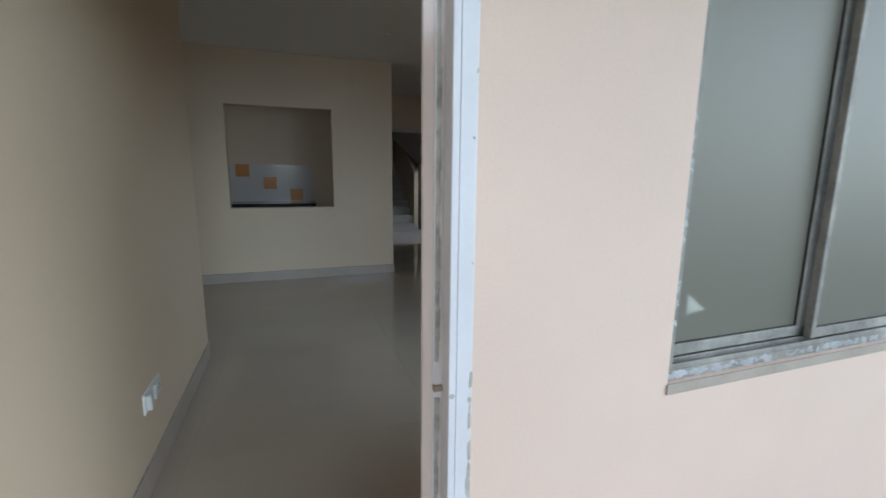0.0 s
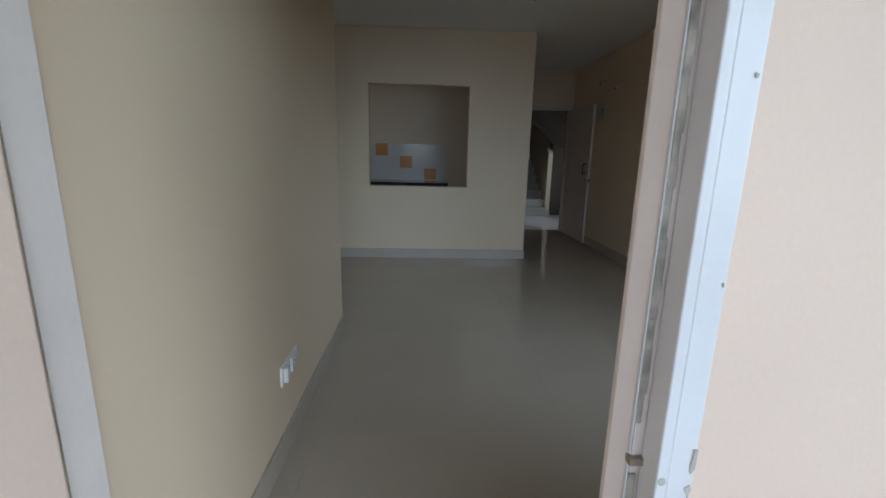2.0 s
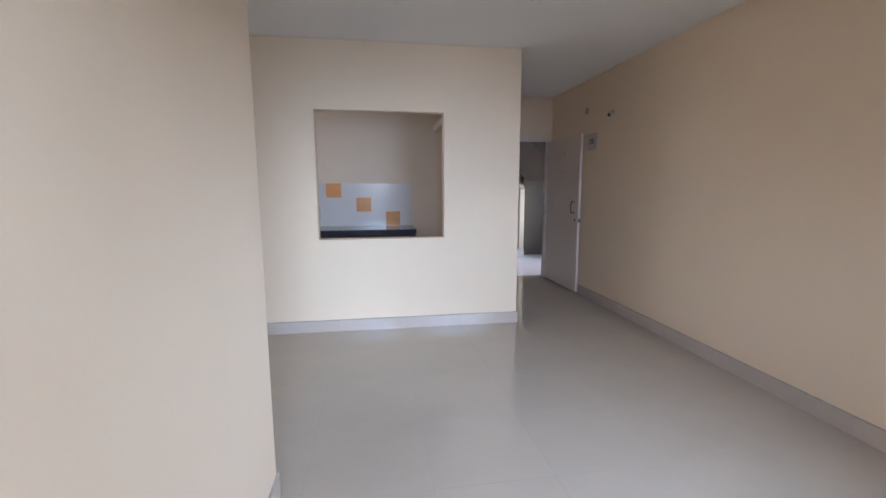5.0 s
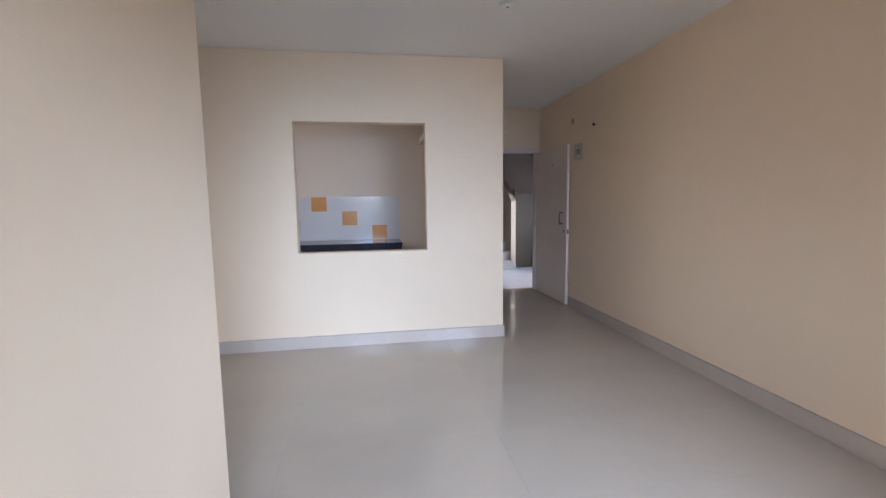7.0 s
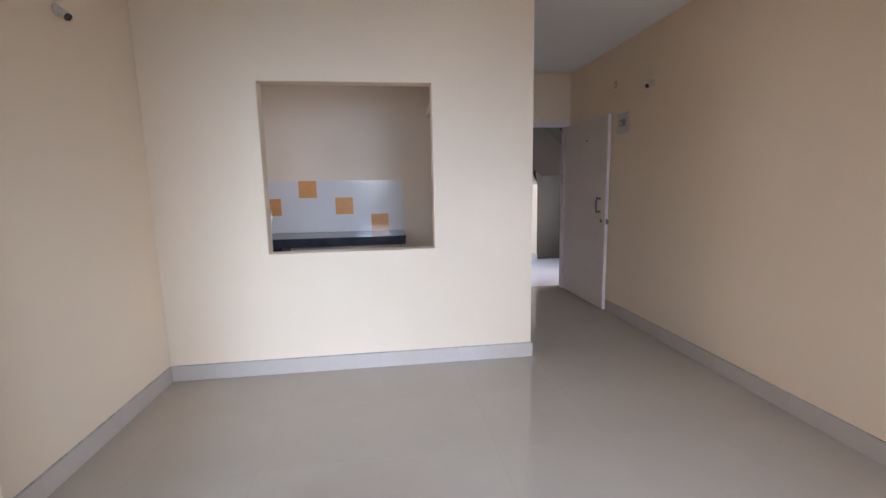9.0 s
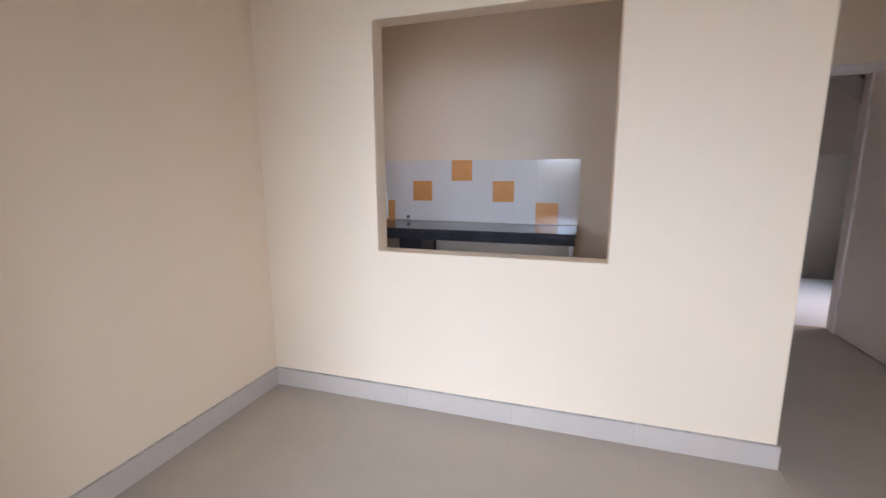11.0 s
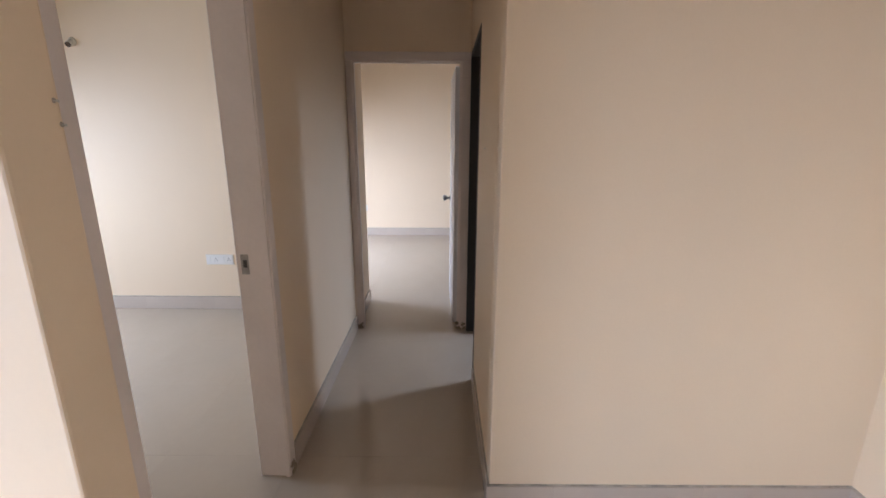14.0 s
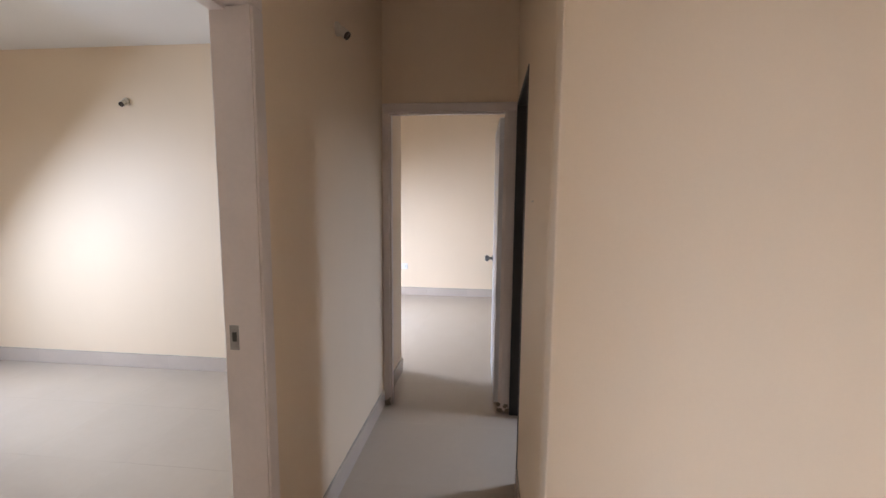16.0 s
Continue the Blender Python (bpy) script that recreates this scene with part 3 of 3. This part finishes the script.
# ---- balcony railing ----
railing = thing("balcony_railing", pose(0, -6.16, -0.02), "grey painted steel balcony railing with horizontal bars", "railing", kind="structure")
for x in (SIDE + 0.03, -0.66, 0.47, 1.60):
    post = part("post", boxes(((x - 0.02, -0.02, 0.0), (x + 0.02, 0.02, 1.07)), bevel=0.003), RAIL, railing)
    part("base_plate", boxes(((x - 0.027, -0.05, 0.0), (x + 0.05, 0.05, 0.006))), RAIL, post)
for z in (0.09, 0.41, 0.75):
    part("rail", rod(bmesh.new(), (SIDE + 0.01, 0, z), (1.62, 0, z), 0.012, sides=10), RAIL, railing, smooth=True)
    part("rail", rod(bmesh.new(), (1.60, 0.02, z), (1.60, FACE + 6.16, z), 0.012, sides=10), RAIL, railing, smooth=True)
part("handrail", boxes(((SIDE + 0.003, -0.028, 1.0705), (1.63, 0.028, 1.105)), bevel=0.006), RAIL, railing)
part("handrail", boxes(((1.572, 0.0285, 1.0705), (1.628, FACE + 6.157, 1.105)), bevel=0.006), RAIL, railing)


# ---- sliding windows ----
def sliding_window(name, m, width, height, label, detail=True):
    """Two sashes on a track, in local x (width) and z (height); the outside is local -y."""
    w = thing(name, m, label, "window", kind="structure")
    part("sill", boxes(((-0.004, -0.018, -0.028), (width + 0.004, -0.0125, 0.0005)), bevel=0.001), SILL, w, "rough cement sill")
    bm = bmesh.new()
    for lo, hi in (((0, 0.0, 0), (width, 0.075, 0.028)), ((0, 0.0, height - 0.03), (width, 0.075, height)),
                   ((0, 0.0, 0.028), (0.026, 0.075, height - 0.03)), ((width - 0.026, 0.0, 0.028), (width, 0.075, height - 0.03))):
        box(bm, lo, hi, 0.002, 1)
    for y in (0.004, 0.036, 0.068):
        box(bm, (0.026, y, 0.028), (width - 0.026, y + 0.004, 0.042), 0.001, 1)
    part("window_frame", bm, ALUMINIUM, w, "weathered grey aluminium frame and track")
    half = width / 2 + (0.024 if detail else 0)
    for k, y in ((0, 0.044), (1, 0.012)):
        x0 = 0.027 if k == 0 else half - 0.010
        x1 = half + (0.036 if detail else 0.012) if k == 0 else width - 0.027
        z0, z1 = 0.043, height - 0.034
        stile = 0.062 if detail and k == 0 else 0.022
        bm = bmesh.new()
        for lo, hi in (((x0, y, z0), (x1, y + 0.022, z0 + 0.032)), ((x0, y, z1 - 0.04), (x1, y + 0.022, z1)),
                       ((x0, y, z0 + 0.032), (x0 + 0.022, y + 0.022, z1 - 0.04)), ((x1 - stile, y, z0 + 0.032), (x1, y + 0.022, z1 - 0.04))):
            box(bm, lo, hi, 0.002, 1)
        sash = part("sash", bm, ALUMINIUM, w)
        pane = part("pane", boxes(((x0 + 0.020, y + 0.009, z0 + 0.030), (x1 - 0.020, y + 0.013, z1 - 0.038))), GLASS, sash, "grey reflecting glass pane")
        pane.visible_shadow = False
        bm = bmesh.new()
        for lo, hi in (((x0 + 0.022, y + 0.004, z0 + 0.032), (x0 + 0.025, y + 0.018, z1 - 0.04)), ((x1 - stile - 0.003, y + 0.004, z0 + 0.032), (x1 - stile, y + 0.018, z1 - 0.04)),
                       ((x0 + 0.025, y + 0.004, z0 + 0.032), (x1 - stile - 0.003, y + 0.018, z0 + 0.035))):
            box(bm, lo, hi)
        part("gasket", bm, ALU_DARK, sash)
        if detail and k == 0:
            part("pull", boxes(((x0 + 0.004, y - 0.012, 0.50), (x0 + 0.016, y, 0.60)), bevel=0.003), ALU_DARK, sash)
    return w


window_1 = sliding_window("window_1", pose(-0.38, FACE + 0.012, 0.80), 1.14, 1.22, "weathered aluminium sliding window with mortar smears on its frame")
sliding_window("window_2", pose(-4.00, BED_S - 0.10, 0.85), 0.95, 1.20, "aluminium sliding bedroom window", False)
sliding_window("window_3", pose(-6.20, FAR_S - 0.10, 0.85), 0.95, 1.20, "aluminium sliding far bedroom window", False)
# mortar smears left along the outer window track
bm = bmesh.new()
rng = random.Random(21)
for k in range(60):
    x = rng.uniform(-0.37, 0.70)
    made = bmesh.ops.create_icosphere(bm, subdivisions=1, radius=1)["verts"]
    s = rng.uniform(0.004, 0.018)
    for v in made:
        v.co = Vector((v.co.x * s * rng.uniform(1, 2.2), v.co.y * 0.003, v.co.z * s * 0.35)) + Vector((x, FACE + 0.0115, 0.80 + rng.uniform(0.004, 0.026)))
for k in range(16):
    z = rng.uniform(0.95, 1.50)
    made = bmesh.ops.create_icosphere(bm, subdivisions=1, radius=1)["verts"]
    s = rng.uniform(0.002, 0.007)
    for v in made:
        v.co = Vector((v.co.x * s * 0.6, v.co.y * 0.003, v.co.z * s * 2)) + Vector((-0.38 + rng.uniform(0.002, 0.022), FACE + 0.0115, z))
part("mortar_smear", bm, SMEAR, window_1, "dried white mortar and paint smears").matrix_parent_inverse = window_1.matrix_basis.inverted()


# ---- wall fittings ----
def lamp_holder(m):
    """A slanting bulb holder on a wall; local x points out of the wall, z up."""
    w = thing("lamp_holder", m, "empty cream bulb holder slanting down from the wall", "lamp holder", "empty wall bulb holders")
    part("base", lathe(bmesh.new(), [(0, 0.030), (0.008, 0.030), (0.014, 0.026), (0.018, 0.018)], (0, 0, 0), (1, 0, 0)), HOLDER, w, smooth=True)
    body = part("body", lathe(bmesh.new(), [(0, 0.017), (0.02, 0.020), (0.050, 0.021), (0.052, 0.018)], (0.006, 0, 0.004), (0.8, 0, -0.62)), HOLDER, w, smooth=True)
    part("socket", lathe(bmesh.new(), [(0.048, 0.019), (0.062, 0.0185), (0.063, 0.014), (0.058, 0.012)], (0.006, 0, 0.004), (0.8, 0, -0.62)), BROWN_PLASTIC, body, "dark brown socket ring", smooth=True)
    return w


first = lamp_holder(pose(BED_W, -4.47, 2.165))
copy_thing(first, pose(-3.585, CORR_S, 2.185, 0, 0, 90))
copy_thing(first, pose(WEST, -0.67, 2.26))
copy_thing(first, pose(RIGHT, 0.43, 2.215, 0, 0, 180))


def switch_plate(name, m, width, height, modules, label, category, material=PLASTIC):
    """A wall plate; local x points out of the wall, y runs along it. modules: (offset along y, kind)."""
    w = thing(name, m, label, category)
    part("box_rim", boxes(((0.0, -width / 2, -height / 2), (0.007, width / 2, height / 2)), bevel=0.0025), material, w)
    face = part("faceplate", boxes(((0.007, -width / 2 + 0.006, -height / 2 + 0.006), (0.010, width / 2 - 0.006, height / 2 - 0.006)), bevel=0.001), material, w)
    for off, kind in modules:
        if kind == "rocker":
            part("rocker", boxes(((0.010, off - 0.010, -0.022), (0.014, off + 0.010, 0.022)), bevel=0.0015), material, face)
        else:
            bm = boxes(((0.010, off - 0.021, -0.022), (0.0115, off + 0.021, 0.022)), bevel=0.0007)
            socket = part("socket", bm, material, face)
            for dy, dz, r in ((0, 0.011, 0.0042), (-0.011, -0.007, 0.0034), (0.011, -0.007, 0.0034)):
                part("pin_hole", rod(bmesh.new(), (0.0112, off + dy, dz), (0.0121, off + dy, dz), r, sides=12), ALU_DARK, socket)
    return w


low = switch_plate("power_socket", pose(LEFT, -3.565, 0.372), 0.225, 0.088, ((-0.080, "rocker"), (-0.03, "socket"), (0.03, "rocker"), (0.075, "socket")),
                   "white power socket plate low on the cream wall", "socket")
part("plug_adaptor", boxes(((0.010, -0.100, -0.030), (0.030, -0.076, 0.034)), bevel=0.004), PLASTIC, low, "raised white rocker housing")
part("raised_rim", boxes(((0.010, 0.000, -0.030), (0.020, 0.006, 0.034)), bevel=0.002), PLASTIC, low)
switch_plate("switch_board", pose(RIGHT, -2.57, 1.285, 0, 0, 180), 0.23, 0.088, ((-0.08, "rocker"), (-0.05, "rocker"), (-0.02, "rocker"), (0.05, "socket")),
             "cream switch plate on the long cream wall", "switch")
switch_plate("bedroom_socket", pose(BED_W, -3.56, 0.45), 0.235, 0.088, ((-0.085, "rocker"), (-0.03, "socket"), (0.03, "rocker"), (0.08, "socket")),
             "white socket plate low on the bedroom wall", "socket")
switch_plate("far_bedroom_socket", pose(FAR_W, -2.86, 0.43), 0.09, 0.088, ((-0.022, "rocker"), (0.012, "socket")),
             "small white socket on the far bedroom wall", "socket")
panel = switch_plate("doorbell_panel", pose(RIGHT, 0.872, 1.938, 0, 0, 180), 0.222, 0.198, (), "pale grey square distribution panel beside the entrance door", "panel", PANEL_PAINT)
part("window", boxes(((0.010, -0.055, -0.030), (0.016, 0.055, 0.035)), bevel=0.002), ALUMINIUM, panel, "small dull cover over the breakers")
part("breaker", boxes(((0.016, -0.035, -0.015), (0.024, 0.010, 0.012)), bevel=0.002), GREY_PLASTIC, panel)
stub = thing("conduit_stub", pose(RIGHT, 1.03, 2.33, 0, 0, 180), "bare wire stub hanging from the wall above the panel", "wire")
part("box", boxes(((0, -0.018, -0.035), (0.012, 0.018, 0.035)), bevel=0.003), SEALANT, stub)
bm = bmesh.new()
pts = [Vector((0.012 + 0.02 * math.sin(k * 0.9), 0.006 * math.sin(k * 1.7), 0.01 - 0.012 * k)) for k in range(7)]
for p, q in zip(pts, pts[1:]):
    rod(bm, p, q, 0.0025, sides=8)
part("wire", bm, WORN, stub)

hook = thing("ceiling_rose", pose(-0.306, -1.082, H), "small round ceiling cover for a missing lamp", "ceiling rose")
part("cover", lathe(bmesh.new(), [(0, 0.042), (0.006, 0.042), (0.014, 0.034), (0.018, 0.012)], (0, 0, 0), (0, 0, -1)), PLASTIC, hook, smooth=True)
part("cable_hole", rod(bmesh.new(), (0.004, 0, -0.0178), (0.004, 0, -0.0188), 0.010), ALU_DARK, hook)


def nail(m, label):
    w = thing("nail", m, label, "nail")
    part("shank", rod(bmesh.new(), (0, 0, 0), (0.006, 0, -0.001), 0.0012, sides=8), STEEL, w)
    part("nail_head", rod(bmesh.new(), (0.006, 0, -0.001), (0.007, 0, -0.001), 0.0022, sides=10), STEEL, w)
    part("chipped_plaster", lathe(bmesh.new(), [(0, 0.0045), (0.0008, 0.004), (0.0011, 0.002)], (0, 0, 0), (1, 0, 0), 9), SILL, w, "chipped plaster round the nail")
    return w


nail(pose(-1.999, PIER, 1.478, 0, 0, 90), "small nail in chipped plaster beside the bedroom door")
nail(pose(-1.993, PIER, 1.516, 0, 0, 90), "small nail in chipped plaster on the wall end")
nail(pose(-3.25, CORR_N, 1.42, 0, 0, -90), "small nail in the passage wall")
nail(pose(SIDE, -4.884, 0.850), "rusty nail in the balcony side wall")
nail(pose(SIDE, -4.929, 1.171), "bent nail in the balcony side wall")

# ---- kitchen ----
counter = thing("kitchen_counter", pose(0, 0, 0), "black granite kitchen counter on plain supports", "counter")
part("worktop", boxes(((-2.948, 1.19, 0.842), (-0.916, KITCHEN - 0.001, 0.872)), bevel=0.004), GRANITE, counter, "polished black granite top")
part("fascia", boxes(((-2.948, 1.195, 0.782), (-0.922, 1.215, 0.8415)), bevel=0.002), GRANITE, counter)
for x0, x1, mt in ((-2.36, -2.15, GRANITE), (-0.965, -0.930, WHITE_TILE)):
    part("support", boxes(((x0, 1.22, 0.0), (x1, KITCHEN - 0.001, 0.8415)), bevel=0.003), mt, counter)
part("under_counter_wall", boxes(((-2.14, 1.55, 0.0), (-0.97, KITCHEN - 0.001, 0.8415))), KITCHEN_PAINT, counter)
tap = thing("capped_pipe", pose(-2.50, KITCHEN - 0.010, 0.912), "capped steel water pipe end above the counter", "pipe")
part("flange", lathe(bmesh.new(), [(0, 0.022), (0.004, 0.022), (0.007, 0.012)], (0, 0.001, 0), (0, -1, 0)), STEEL, tap, smooth=True)
part("cap", lathe(bmesh.new(), [(0.006, 0.011), (0.03, 0.011), (0.034, 0.006)], (0, 0, 0), (0, -1, 0)), ALU_DARK, tap, smooth=True)
switch_plate("kitchen_switch", pose(-1.985, 0.12, 1.145, 0, 0, 90), 0.088, 0.14, (), "grey switch box beside the kitchen hatch", "switch", GREY_PLASTIC)
structure("kitchen_loft", boxes(((-0.62, 0.40, 2.13), (-0.121, KITCHEN - 0.001, 2.22)), bevel=0.004), KITCHEN_PAINT, "beige concrete loft shelf in the kitchen", "loft")

# ---- stair lobby ----
stair = thing("staircase", pose(0, 0, 0), "pale stone staircase with a cream solid parapet", "stairs")
for k in range(9):
    y0 = 4.03 + 0.26 * k
    step = part("step", boxes(((0.40, y0, 0.0005), (1.455, y0 + 0.30, 0.172 * (k + 1) - 0.03))), STAIR, stair)
    part("tread", boxes(((0.40, y0 - 0.02, 0.172 * (k + 1) - 0.0295), (1.455, y0 + 0.28, 0.172 * (k + 1))), bevel=0.006), STAIR, step)
bm = bmesh.new()
prof = [(4.20, 0.0), (4.20, 1.36), (4.26, 1.42), (6.2, 2.66), (6.2, 0.0)]
near = [bm.verts.new((1.458, y, z)) for y, z in prof]
far = [bm.verts.new((1.555, y, z)) for y, z in prof]
bm.faces.new(near)
bm.faces.new(list(reversed(far)))
for i in range(len(prof)):
    j = (i + 1) % len(prof)
    bm.faces.new((near[i], near[j], far[j], far[i]))
parapet = part("parapet", bm, CREAM, stair, "cream painted solid stair parapet")
part("base_trim", boxes(((1.45, 4.188, 0.0), (1.563, 4.1995, 0.11)), bevel=0.002), STAIR, parapet)

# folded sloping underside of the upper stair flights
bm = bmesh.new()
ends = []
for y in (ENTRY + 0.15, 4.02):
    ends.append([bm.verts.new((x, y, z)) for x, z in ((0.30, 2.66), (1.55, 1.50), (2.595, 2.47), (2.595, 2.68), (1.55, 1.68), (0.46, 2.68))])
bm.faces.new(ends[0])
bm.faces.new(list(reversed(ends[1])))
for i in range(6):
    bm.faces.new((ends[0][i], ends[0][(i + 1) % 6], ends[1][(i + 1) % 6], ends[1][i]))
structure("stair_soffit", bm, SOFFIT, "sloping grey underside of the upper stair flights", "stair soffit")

# ---- tiles ----
def shared_mesh(name, bm, material):
    me = bpy.data.meshes.new(name)
    bmesh.ops.recalc_face_normals(bm, faces=bm.faces)
    bm.to_mesh(me)
    bm.free()
    me.materials.append(material)
    return me


def tile_mesh(name, w, d, h, edge, material):
    """A flat piece with its top at 0, chamfered round the top edge."""
    bm = bmesh.new()
    ring = []
    for inset, z in ((0, -h), (0, -edge), (edge, 0)):
        ring.append([bm.verts.new((x, y, z)) for x, y in ((inset, inset), (w - inset, inset), (w - inset, d - inset), (inset, d - inset))])
    for a, b in zip(ring, ring[1:]):
        for i in range(4):
            bm.faces.new((a[i], a[(i + 1) % 4], b[(i + 1) % 4], b[i]))
    bm.faces.new(ring[-1])
    return shared_mesh(name, bm, material)


# wall tiles behind the counter
TW, TH = 0.1955, 0.190
orange = {(-4, 2), (-2, 1), (0, 0), (2, 1), (4, 2)}
backsplash = thing("backsplash", pose(0, KITCHEN, 0), "white glazed wall tiles with scattered orange tiles", "wall tiles", kind="structure")
part("grout", boxes(((-2.948, -0.0065, 0.876), (-0.914, -0.001, 1.4465))), HOLDER, backsplash, "pale beige tile grout")
white_me = tile_mesh("tile", TW - 0.0008, TH - 0.0028, 0.0075, 0.0008, WHITE_TILE)
cut_me = tile_mesh("tile_cut", 0.170, TH - 0.0028, 0.0075, 0.0008, WHITE_TILE)
orange_me = tile_mesh("tile_orange", TW - 0.0008, TH - 0.0028, 0.0075, 0.0008, ORANGE_TILE)
for row in range(3):
    for col in range(-4, 6):
        x = -2.061 + col * TW
        ob = new("tile", orange_me if (col, row) in orange else cut_me if col == 5 else white_me)
        ob.parent = backsplash
        ob.matrix_basis = pose(x, -0.0085, 1.447 - (row + 1) * TH, 90, 0, 0)

# floor tiles
S = 0.600
floor_me = tile_mesh("floor_tile", S - 0.0005, S - 0.0005, 0.0012, 0.0002, FLOOR_TILE)
for i in range(-14, 3):
    for j in range(-10, 4):
        x, y = i * S + 0.02, j * S + 0.05
        if x + S < WEST and y > CORR_N + 0.02 and x > BED_W:
            continue
        if x > -2.8 and x < -0.15 and y > 0.05:
            continue
        if x > -1.9 and y < -5.2 or x > RIGHT or y + S < BED_S or x + S < FAR_W:
            continue
        if y + S < FAR_S and x + S < BED_W:
            continue
        ob = new("floor_tile", floor_me)
        ob.parent = floor
        ob.matrix_basis = pose(x, y, -0.0002)
